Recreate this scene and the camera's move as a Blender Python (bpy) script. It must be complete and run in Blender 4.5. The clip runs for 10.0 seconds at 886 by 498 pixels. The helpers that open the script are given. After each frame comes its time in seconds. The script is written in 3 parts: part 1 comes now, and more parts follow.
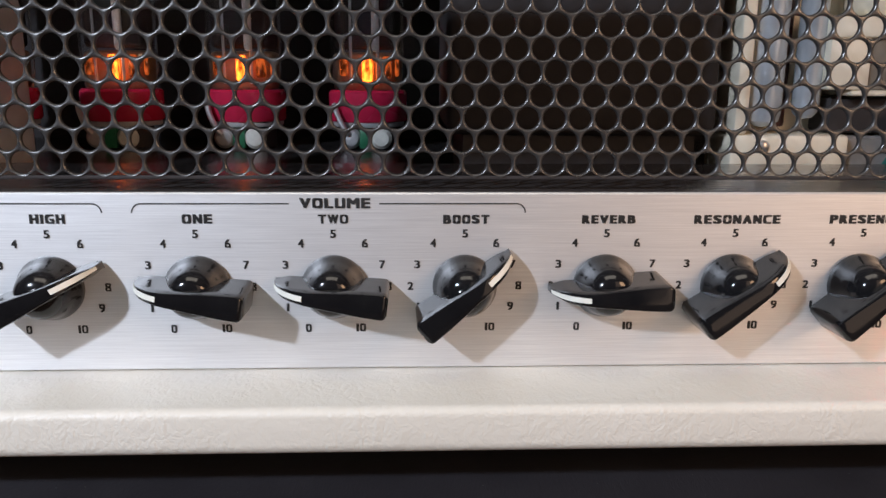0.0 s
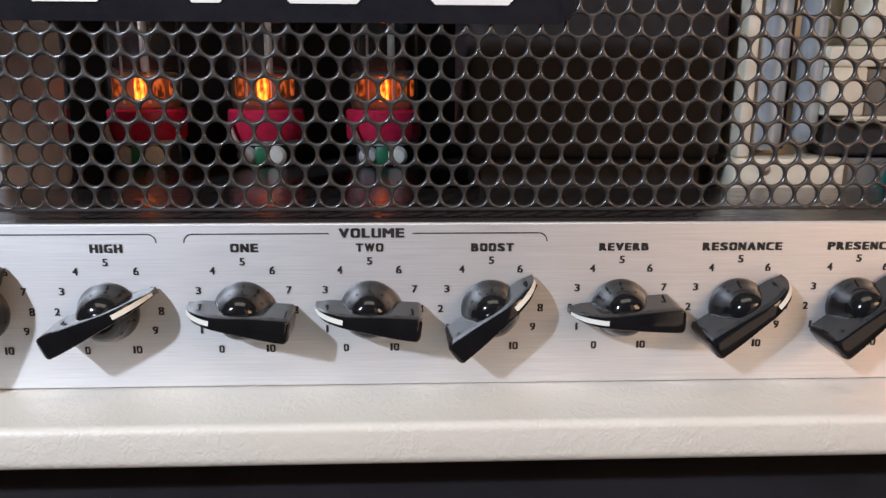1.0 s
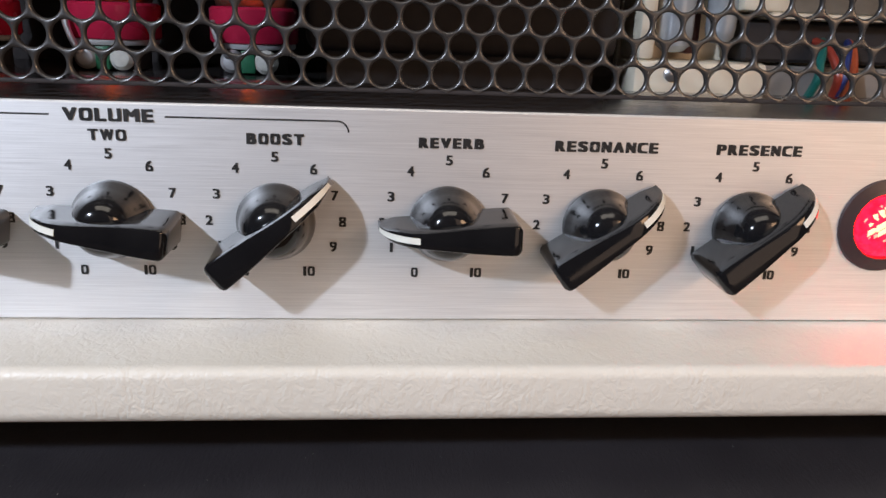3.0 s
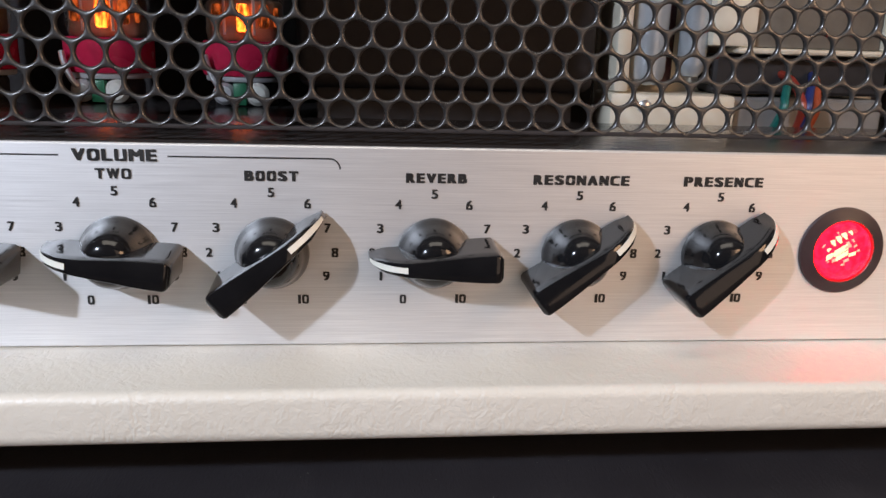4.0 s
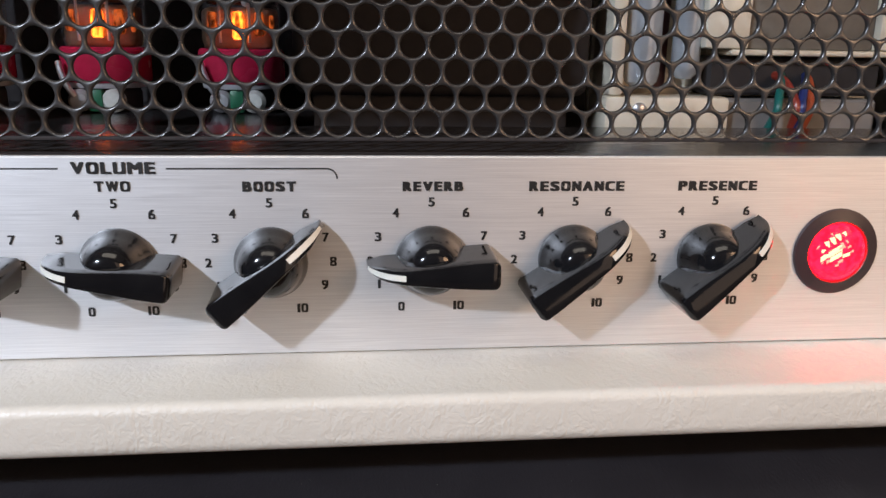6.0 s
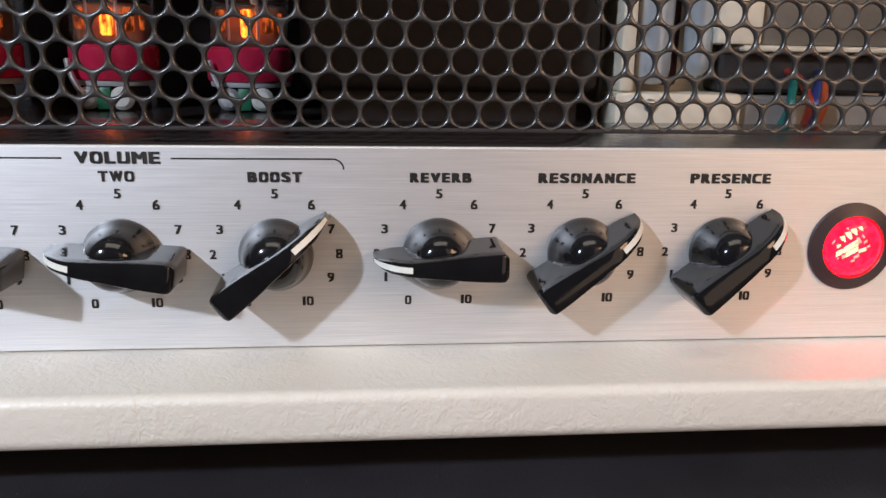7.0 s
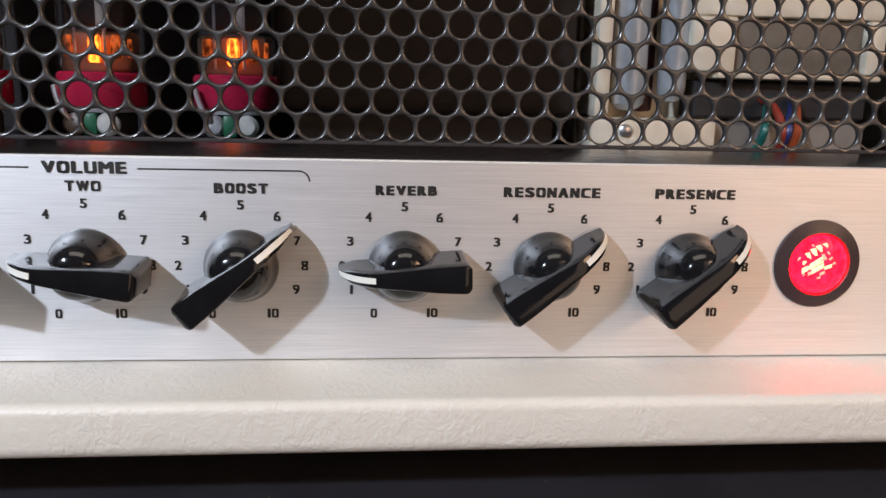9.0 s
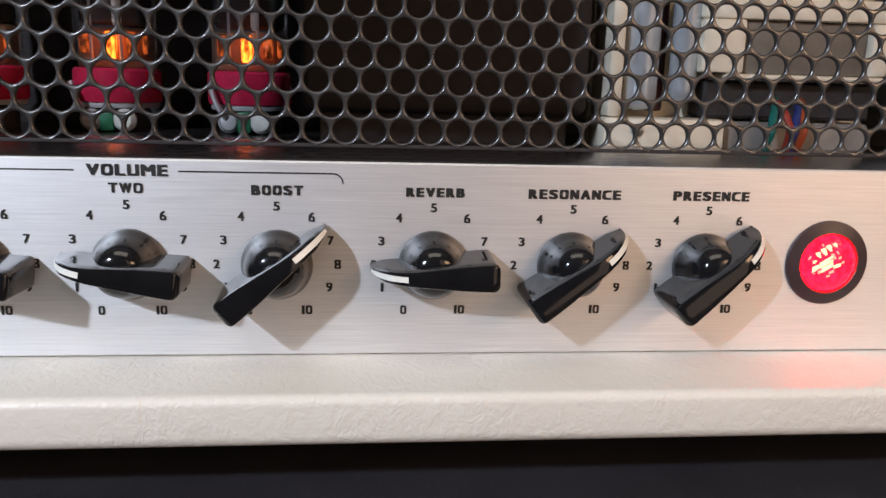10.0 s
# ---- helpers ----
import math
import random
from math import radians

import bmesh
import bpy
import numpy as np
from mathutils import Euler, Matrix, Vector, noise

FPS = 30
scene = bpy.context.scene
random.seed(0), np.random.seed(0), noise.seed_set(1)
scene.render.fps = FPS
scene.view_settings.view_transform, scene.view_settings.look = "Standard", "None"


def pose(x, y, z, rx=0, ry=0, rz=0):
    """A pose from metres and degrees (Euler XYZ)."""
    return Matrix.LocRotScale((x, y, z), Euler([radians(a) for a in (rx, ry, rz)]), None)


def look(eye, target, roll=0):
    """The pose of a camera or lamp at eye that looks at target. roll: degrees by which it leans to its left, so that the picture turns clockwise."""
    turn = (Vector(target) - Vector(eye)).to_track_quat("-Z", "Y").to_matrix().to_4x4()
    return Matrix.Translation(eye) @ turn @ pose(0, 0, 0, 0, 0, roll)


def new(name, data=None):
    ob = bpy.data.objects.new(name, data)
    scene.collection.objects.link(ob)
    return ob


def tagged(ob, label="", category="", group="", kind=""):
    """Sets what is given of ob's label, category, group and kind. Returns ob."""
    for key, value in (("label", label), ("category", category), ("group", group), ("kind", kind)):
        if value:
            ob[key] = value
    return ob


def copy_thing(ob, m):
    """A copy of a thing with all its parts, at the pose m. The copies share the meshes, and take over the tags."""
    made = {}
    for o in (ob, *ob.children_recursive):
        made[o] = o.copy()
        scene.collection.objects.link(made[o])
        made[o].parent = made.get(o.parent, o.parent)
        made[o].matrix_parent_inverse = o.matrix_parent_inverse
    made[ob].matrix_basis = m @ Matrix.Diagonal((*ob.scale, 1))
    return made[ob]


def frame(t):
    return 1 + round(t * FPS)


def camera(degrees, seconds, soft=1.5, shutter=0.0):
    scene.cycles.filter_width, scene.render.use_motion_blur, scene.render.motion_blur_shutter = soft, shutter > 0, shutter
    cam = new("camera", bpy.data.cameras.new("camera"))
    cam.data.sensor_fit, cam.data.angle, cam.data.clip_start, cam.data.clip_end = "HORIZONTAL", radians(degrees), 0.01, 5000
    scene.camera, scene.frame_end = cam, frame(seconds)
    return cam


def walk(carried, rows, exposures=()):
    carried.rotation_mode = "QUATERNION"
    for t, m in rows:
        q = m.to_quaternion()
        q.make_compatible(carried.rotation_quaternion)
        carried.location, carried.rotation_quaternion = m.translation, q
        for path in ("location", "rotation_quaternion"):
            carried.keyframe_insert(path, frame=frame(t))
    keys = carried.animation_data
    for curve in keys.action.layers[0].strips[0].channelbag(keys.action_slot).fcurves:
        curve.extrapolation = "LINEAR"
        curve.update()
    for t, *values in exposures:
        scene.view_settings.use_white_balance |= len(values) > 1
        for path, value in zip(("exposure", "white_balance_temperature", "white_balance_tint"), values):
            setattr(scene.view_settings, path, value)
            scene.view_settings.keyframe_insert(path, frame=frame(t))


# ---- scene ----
import itertools

cam = camera(59.35, 10.0)
# PATH BEGIN
PATH = [
    (0.0, (-0.00840, -0.18430, 0.11385), (-0.00415, -0.08690, 0.09165), 0.4),
    (0.5, (-0.00940, -0.18555, 0.11445), (-0.00510, -0.08835, 0.09135), 0.3),
    (0.7, (-0.01234, -0.18823, 0.11767), (-0.00707, -0.09130, 0.09364), 0.4),
    (1.0, (-0.01705, -0.19740, 0.12410), (-0.01245, -0.10005, 0.10175), 0.3),
    (1.2, (-0.02502, -0.20073, 0.12432), (-0.01859, -0.10359, 0.10148), 0.6),
    (1.5, (-0.00835, -0.20000, 0.12375), (-0.00300, -0.10350, 0.09825), 0.7),
    (1.7, (0.00452, -0.19063, 0.11770), (0.01221, -0.09441, 0.09156), 1.0),
    (2.0, (0.01830, -0.16925, 0.10560), (0.02665, -0.07415, 0.07585), 1.6),
    (2.2, (0.01794, -0.16085, 0.09355), (0.02734, -0.06554, 0.06476), 1.6),
    (2.5, (0.02010, -0.15520, 0.09340), (0.02860, -0.06015, 0.06350), 1.9),
    (3.0, (0.02505, -0.15470, 0.10280), (0.03370, -0.05915, 0.07455), 2.1),
    (3.2, (0.02221, -0.15550, 0.10058), (0.03232, -0.05967, 0.07386), 2.0),
    (4.3, (0.02500, -0.16560, 0.10895), (0.03490, -0.06955, 0.08325), 1.6),
    (4.5, (0.02500, -0.16560, 0.10895), (0.03430, -0.06955, 0.08280), 1.6),
    (5.0, (0.02440, -0.16920, 0.11120), (0.03375, -0.07300, 0.08565), 1.3),
    (6.3, (0.02475, -0.16455, 0.10885), (0.03513, -0.06840, 0.08310), 0.9),
    (6.5, (0.02475, -0.16455, 0.10885), (0.03390, -0.06840, 0.08300), 0.9),
    (7.0, (0.02515, -0.16340, 0.10565), (0.03435, -0.06695, 0.08075), 1.0),
    (7.3, (0.02757, -0.16585, 0.09117), (0.03678, -0.06882, 0.06883), 0.9),
    (7.5, (0.02725, -0.16675, 0.09815), (0.03665, -0.06985, 0.07520), 1.2),
    (8.0, (0.03500, -0.16470, 0.09885), (0.04400, -0.06725, 0.07830), 1.1),
    (8.5, (0.03545, -0.16335, 0.09780), (0.04455, -0.06575, 0.07790), 1.2),
    (9.0, (0.03220, -0.16585, 0.10000), (0.04160, -0.06830, 0.08025), 1.4),
    (9.5, (0.02585, -0.16750, 0.10040), (0.03530, -0.07000, 0.08045), 1.4),
    (10.0, (0.02400, -0.17160, 0.10360), (0.03420, -0.07440, 0.08245), 1.6),
]
# PATH END
walk(cam, [(t, look(eye, target, roll)) for t, eye, target, roll in PATH])

# ---------------------------------------------------------------- light
scene.view_settings.exposure = 0.11
world = bpy.data.worlds.new("world")
scene.world = world
world.use_nodes = True
world.node_tree.nodes["Background"].inputs[0].default_value = (0.9, 0.95, 1.0, 1)
world.node_tree.nodes["Background"].inputs[1].default_value = 0.05


def lamp(name, eye, target, power, size, color, size_y=None):
    data = bpy.data.lights.new(name, "AREA")
    data.energy, data.size, data.color = power, size, color
    if size_y:
        data.shape, data.size_y = "RECTANGLE", size_y
    else:
        data.shape = "DISK"
    ob = new(name, data)
    ob.matrix_world = look(eye, target)
    return ob


lamp("key_lamp", (-0.58, -0.70, 0.56), (0.03, 0, 0.06), 12.0, 0.045, (0.72, 0.80, 0.945))
lamp("warm_lamp", (0.58, -0.54, 0.36), (0.10, 0, 0.08), 2.2, 0.32, (1.0, 0.61, 0.36))
lamp("ceiling_lamp", (0.0, -0.7, 1.80), (0.0, -0.7, 0), 9.5, 1.4, (1.0, 0.91, 0.80), 0.8)
# unseen warm fill added opposite the amplifier, for the panel's warm reflection
lamp("warm_fill_lamp", (1.10, -1.61, 0.29), (1.10, 0.0, 0.29), 5.6, 1.1, (1.0, 0.70, 0.52), 1.98)


# ---------------------------------------------------------------- materials
class Mat:
    """A small builder for node materials."""

    def __init__(self, name, color=(0.5, 0.5, 0.5), rough=0.5, metal=0.0, **more):
        self.m = bpy.data.materials.new(name)
        self.m.use_nodes = True
        self.t = self.m.node_tree
        self.b = self.t.nodes["Principled BSDF"]
        self.set("Base Color", (*color, 1))
        self.set("Roughness", rough)
        self.set("Metallic", metal)
        for k, v in more.items():
            self.set(k.replace("_", " "), v)

    def set(self, key, value):
        if isinstance(value, bpy.types.NodeSocket):
            self.t.links.new(value, self.b.inputs[key])
        else:
            self.b.inputs[key].default_value = value

    def node(self, kind, out=0, props=(), **ins):
        n = self.t.nodes.new(kind)
        for k, v in props:
            if k == "noise_dimensions":
                n.noise_dimensions = v
            elif k == "operation":
                n.operation = v
            elif k == "feature":
                n.feature = v
            elif k == "blend_type":
                n.blend_type = v
            elif k == "data_type":
                n.data_type = v
        for k, v in ins.items():
            key = int(k[1:]) if k[0] == "i" and k[1:].isdigit() else k.replace("_", " ")
            if isinstance(v, bpy.types.NodeSocket):
                self.t.links.new(v, n.inputs[key])
            else:
                n.inputs[key].default_value = v
        return n.outputs[out]

    def coords(self, scale=(1, 1, 1), turn=(0, 0, 0)):
        tc = self.t.nodes.new("ShaderNodeTexCoord")
        return self.node("ShaderNodeMapping", Vector=tc.outputs["Object"], Scale=scale, Rotation=turn)

    def noise(self, vec, scale, detail=3.0, rough=0.5, distort=0.0):
        return self.node("ShaderNodeTexNoise", Vector=vec, Scale=scale, Detail=detail, Roughness=rough, Distortion=distort)

    def ramp(self, fac, lo, hi, a=0.0, b=1.0):
        return self.node("ShaderNodeMapRange", i0=fac, i1=lo, i2=hi, i3=a, i4=b)

    def mix(self, fac, a, b):
        return self.node("ShaderNodeMix", 2, props=[("data_type", "RGBA")], i0=fac, i6=(*a, 1) if isinstance(a, tuple) else a, i7=(*b, 1) if isinstance(b, tuple) else b)

    def math(self, op, a, b):
        return self.node("ShaderNodeMath", props=[("operation", op)], i0=a, i1=b)

    def bump(self, height, strength, dist):
        self.set("Normal", self.node("ShaderNodeBump", Height=height, Strength=strength, Distance=dist))


def brushed_metal():
    m = Mat("brushed_aluminium", rough=0.42, metal=0.72, Anisotropic=0.35)
    m.set("Tangent", m.node("ShaderNodeCombineXYZ", X=0.0, Y=0.0, Z=1.0))
    fine = m.noise(m.coords((80, 900, 8000)), 1.0, 4, 0.6)
    wide = m.noise(m.coords((26, 300, 3300)), 1.0, 3)
    broad = m.noise(m.coords((5, 20, 90)), 1.0, 2)
    both = m.math("ADD", m.math("MULTIPLY", fine, 0.55), m.math("ADD", m.math("MULTIPLY", wide, 0.35), m.math("MULTIPLY", broad, 0.10)))
    m.set("Base Color", m.mix(m.ramp(both, 0.36, 0.66), (0.67, 0.67, 0.68), (0.86, 0.86, 0.865)))
    m.set("Roughness", m.ramp(both, 0.3, 0.7, 0.42, 0.53))
    m.bump(fine, 0.14, 0.0002)
    return m.m


def tolex(name, color, dark, rough, wrinkle, depth, spec=0.5, fold=None):
    """Embossed vinyl: fine grain, wandering creases and pebbled cells; wrinkle gives their density along x, y, z.
    fold: the two y between which the skin begins to be stretched over an edge and creased."""
    m = Mat(name, color, rough)
    v = m.coords()

    def crease(scale, turn, width, warp):
        n = m.noise(m.coords(scale, turn), 1.0, 3, 0.55, warp)
        return m.ramp(m.math("ABSOLUTE", m.math("SUBTRACT", n, 0.5), 0.0), 0.0, width)

    patch = m.noise(v, 70.0, 4, 0.6)
    grain = m.noise(v, 1100.0, 4, 0.6)
    a = crease(wrinkle, (0.0, 0.45, 0.0), 0.15, 0.5)
    b = crease(tuple(1.7 * k for k in wrinkle), (0.3, -0.5, 0.0), 0.10, 0.6)
    wander = m.node("ShaderNodeTexNoise", 1, Vector=v, Scale=420.0, Detail=2.0)
    where = m.node("ShaderNodeVectorMath", props=[("operation", "MULTIPLY_ADD")], i0=wander, i1=(1.1, 1.1, 1.1), i2=m.coords(tuple(1.1 * k for k in wrinkle), (0.2, 0.5, 0.1)))
    cells = m.node("ShaderNodeTexVoronoi", props=[("feature", "DISTANCE_TO_EDGE")], Vector=where, Scale=1.0)
    pebble = m.ramp(cells, 0.0, 0.22)
    lines = m.math("ADD", m.math("MULTIPLY", a, 0.5), m.math("ADD", m.math("MULTIPLY", b, 0.30), m.math("MULTIPLY", pebble, 0.30)))
    amount = m.ramp(patch, 0.34, 0.62, 0.35, 1.0)
    if fold:
        place = m.node("ShaderNodeSeparateXYZ", 1, Vector=v)
        amount = m.math("MULTIPLY", amount, m.ramp(place, fold[0], fold[1], 0.06, 1.0))
    relief = m.math("ADD", m.math("MULTIPLY", lines, amount), m.math("MULTIPLY", grain, 0.08))
    m.set("Base Color", m.mix(m.ramp(m.noise(v, 22.0, 4), 0.35, 0.7), dark, color))
    m.set("Roughness", m.ramp(patch, 0.3, 0.7, rough - 0.06, rough + 0.08))
    m.set("Specular IOR Level", spec)
    m.bump(relief, min(depth, 1.0), 0.0006 * max(depth, 1.0))
    return m.m


def speckled(name, color, other, rough, metal=0.0, scale=300.0, bump=0.05, **more):
    m = Mat(name, color, rough, metal, **more)
    v = m.coords()
    n = m.noise(v, scale, 4)
    big = m.noise(v, scale / 12, 3)
    m.set("Base Color", m.mix(m.ramp(m.math("ADD", m.math("MULTIPLY", n, 0.4), m.math("MULTIPLY", big, 0.6)), 0.35, 0.65), color, other))
    m.set("Roughness", m.ramp(big, 0.3, 0.7, max(0.03, rough - 0.06), rough + 0.08))
    if bump:
        m.bump(n, bump, 0.0003)
    return m.m


def deck_paint():
    """Black gloss paint with a slightly wavy, streaky surface."""
    m = Mat("black_chassis_gloss", (0.040, 0.036, 0.036), 0.2, Specular_IOR_Level=1.0)
    wave = m.noise(m.coords((150, 620, 200)), 1.0, 3, 0.5)
    m.set("Roughness", m.ramp(m.noise(m.coords((60, 300, 200)), 1.0, 3), 0.35, 0.65, 0.10, 0.20))
    m.bump(wave, 0.55, 0.0008)
    return m.m


def glow(name, color, strength, base=(0.1, 0.02, 0.01), least=1.0):
    """A material that emits; least is the dimmest share of its strength where it glows unevenly."""
    m = Mat(name, base, 0.25)
    m.set("Emission Color", (*color, 1))
    m.set("Emission Strength", strength if least == 1.0 else m.ramp(m.noise(m.coords((520, 520, 210)), 1.0, 2), 0.40, 0.62, strength * least, strength))
    return m.m


ALUMINIUM = brushed_metal()
CREAM = tolex("cream_vinyl", (0.655, 0.636, 0.580), (0.610, 0.590, 0.530), 0.46, (250.0, 200.0, 200.0), 0.30)
BLACK_VINYL = tolex("black_vinyl", (0.026, 0.025, 0.030), (0.019, 0.018, 0.022), 0.42, (760.0, 150.0, 150.0), 1.7, 1.0, (-0.0225, -0.0275))
KNOB = speckled("black_knob_plastic", (0.006, 0.006, 0.007), (0.009, 0.009, 0.010), 0.09, scale=900.0, bump=0.02)
STRIPE = speckled("white_paint", (0.80, 0.79, 0.72), (0.70, 0.69, 0.62), 0.5, scale=2000.0)
INK = speckled("black_ink", (0.010, 0.010, 0.011), (0.02, 0.02, 0.02), 0.5, scale=2500.0, Specular_IOR_Level=0.45)
GRILLE = speckled("satin_black_paint", (0.022, 0.020, 0.020), (0.032, 0.030, 0.029), 0.30, scale=1500.0, bump=0.08, Specular_IOR_Level=0.85)
INNER = speckled("black_inner_paint", (0.030, 0.028, 0.029), (0.042, 0.038, 0.040), 0.7, scale=400.0, Specular_IOR_Level=0.3)
BACKING = speckled("black_back_paint", (0.028, 0.025, 0.026), (0.040, 0.036, 0.037), 0.75, scale=400.0, Specular_IOR_Level=0.2)
FLOOR_IN = deck_paint()
CHROME = speckled("polished_steel", (0.72, 0.72, 0.74), (0.60, 0.60, 0.63), 0.38, 0.9, scale=120.0, bump=0.05)
CREAM_METAL = speckled("cream_painted_metal", (0.90, 0.84, 0.70), (0.82, 0.75, 0.61), 0.4, scale=250.0)
LAMINATION = speckled("brown_lamination", (0.20, 0.18, 0.15), (0.15, 0.135, 0.115), 0.5, 0.0, scale=350.0)
SILVER = speckled("dull_silver_steel", (0.64, 0.64, 0.66), (0.44, 0.44, 0.46), 0.42, 0.3, scale=160.0)
DULL_STEEL = speckled("dull_grey_steel", (0.36, 0.34, 0.32), (0.24, 0.23, 0.22), 0.5, 0.2, scale=160.0)
CAN = speckled("blue_grey_can", (0.58, 0.64, 0.70), (0.42, 0.47, 0.53), 0.25, 0.4, scale=160.0)
CRIMSON = speckled("crimson_plastic", (0.56, 0.022, 0.075), (0.46, 0.016, 0.055), 0.25, scale=400.0)
CERAMIC = speckled("pale_ceramic", (0.80, 0.80, 0.74), (0.64, 0.64, 0.60), 0.3, scale=500.0)
BADGE = speckled("gloss_black_badge", (0.010, 0.010, 0.014), (0.016, 0.016, 0.02), 0.12, scale=300.0, bump=0.0)
BADGE_WHITE = speckled("white_badge_shape", (0.82, 0.82, 0.80), (0.75, 0.75, 0.74), 0.3, scale=600.0)
HEATER = glow("orange_heater", (1.0, 0.150, 0.014), 6.0, least=0.10)
# emission standing in for tube plates lit from the centre
PLATE_GLOW = glow("dim_orange_plate_glow", (1.0, 0.17, 0.03), 0.55, least=0.06)
RUBBER = speckled("black_rubber", (0.015, 0.015, 0.015), (0.025, 0.025, 0.025), 0.7, scale=700.0)
PLASTER = speckled("plain_wall_paint", (0.15, 0.146, 0.145), (0.12, 0.118, 0.117), 0.8, scale=30.0)
CEILING = speckled("white_ceiling_paint", (0.80, 0.79, 0.76), (0.76, 0.75, 0.72), 0.85, scale=30.0)
FLOORING = speckled("brown_floor", (0.12, 0.09, 0.07), (0.09, 0.065, 0.05), 0.5, scale=20.0)
GREEN = speckled("green_board", (0.03, 0.20, 0.10), (0.02, 0.14, 0.07), 0.35, scale=500.0)


def wire_paint(name, c):
    return speckled(name, c, tuple(v * 0.8 for v in c), 0.35, scale=500.0, bump=0.0)


def glass():
    m = Mat("clear_glass", (0.95, 0.95, 0.95), 0.03)
    m.set("Transmission Weight", 1.0)
    m.set("IOR", 1.3)
    return m.m


GLASS = glass()


# ---------------------------------------------------------------- building helpers
def finish(bm, name, material, smooth=True, angle=35):
    bmesh.ops.recalc_face_normals(bm, faces=bm.faces)
    me = bpy.data.meshes.new(name)
    if smooth:
        for f in bm.faces:
            f.smooth = True
        for e in bm.edges:
            if len(e.link_faces) == 2 and e.calc_face_angle(0) > radians(angle):
                e.smooth = False
    bm.to_mesh(me)
    bm.free()
    me.materials.append(material)
    return me


def part(name, bm, material, parent=None, label="", smooth=True, angle=35):
    ob = new(name, finish(bm, name, material, smooth, angle) if isinstance(bm, bmesh.types.BMesh) else bm)
    ob.parent = parent
    return tagged(ob, label)


def box(x0, x1, y0, y1, z0, z1, bevel=0.0, seg=2, bm=None):
    own = bm or bmesh.new()
    r = bmesh.ops.create_cube(own, size=1.0)
    bmesh.ops.transform(own, verts=r["verts"], matrix=Matrix.Translation(((x0 + x1) / 2, (y0 + y1) / 2, (z0 + z1) / 2)) @ Matrix.Diagonal((x1 - x0, y1 - y0, z1 - z0, 1)))
    if bevel:
        edges = list({e for v in r["verts"] for e in v.link_edges})
        bmesh.ops.bevel(own, geom=edges, offset=bevel, segments=seg, affect="EDGES", profile=0.5)
    return own


def revolve(profile, n=40, axis="z", at=(0, 0, 0), bm=None):
    """A turned form: profile rows of (radius, height)."""
    own = bm or bmesh.new()
    rings = []
    for r, h in profile:
        ring = []
        for i in range(n if r > 1e-7 else 1):
            a = 2 * math.pi * i / n
            p = (r * math.cos(a), r * math.sin(a), h) if axis == "z" else (r * math.cos(a), -h, r * math.sin(a))
            ring.append(own.verts.new(Vector(p) + Vector(at)))
        rings.append(ring)
    for a, b in zip(rings, rings[1:]):
        for i in range(n):
            j = (i + 1) % n
            if len(a) == 1 and len(b) == 1:
                continue
            if len(a) == 1:
                own.faces.new((a[0], b[i], b[j]))
            elif len(b) == 1:
                own.faces.new((a[i], b[0], a[j]))
            else:
                own.faces.new((a[i], b[i], b[j], a[j]))
    return own


def extrude_x(profile, x0, x1, cuts=1, closed=True):
    """A bar along x from a profile of (y, z)."""
    bm = bmesh.new()
    rows = [[bm.verts.new((x0 + (x1 - x0) * k / cuts, y, z)) for y, z in profile] for k in range(cuts + 1)]
    n = len(profile)
    for a, b in zip(rows, rows[1:]):
        for i in range(n if closed else n - 1):
            j = (i + 1) % n
            bm.faces.new((a[i], a[j], b[j], b[i]))
    if closed:
        bm.faces.new(rows[0])
        bm.faces.new(rows[-1][::-1])
    return bm


def tube(points, radius, n=10):
    """A round cable through the points."""
    bm = bmesh.new()
    pts = [Vector(p) for p in points]
    fine = []
    for i in range(len(pts) - 1):
        p0, p1, p2, p3 = pts[max(i - 1, 0)], pts[i], pts[i + 1], pts[min(i + 2, len(pts) - 1)]
        for k in range(8):
            t = k / 8
            fine.append(0.5 * (2 * p1 + (p2 - p0) * t + (2 * p0 - 5 * p1 + 4 * p2 - p3) * t * t + (3 * p1 - p0 - 3 * p2 + p3) * t ** 3))
    fine.append(pts[-1])
    rings = []
    for i, p in enumerate(fine):
        d = (fine[min(i + 1, len(fine) - 1)] - fine[max(i - 1, 0)]).normalized()
        side = d.orthogonal().normalized() if not rings else (last - d * last.dot(d)).normalized()
        last = side
        up = d.cross(side)
        rings.append([bm.verts.new(p + radius * (math.cos(2 * math.pi * k / n) * side + math.sin(2 * math.pi * k / n) * up)) for k in range(n)])
    for a, b in zip(rings, rings[1:]):
        for k in range(n):
            bm.faces.new((a[k], a[(k + 1) % n], b[(k + 1) % n], b[k]))
    bm.faces.new(rings[0])
    bm.faces.new(rings[-1][::-1])
    return bm


ROUND, WIDE = "OCG0689", {"I": 0.36, "1": 0.44, "M": 1.22, "W": 1.30, "E": 0.90, "L": 0.88, "A": 1.08, "V": 1.08}


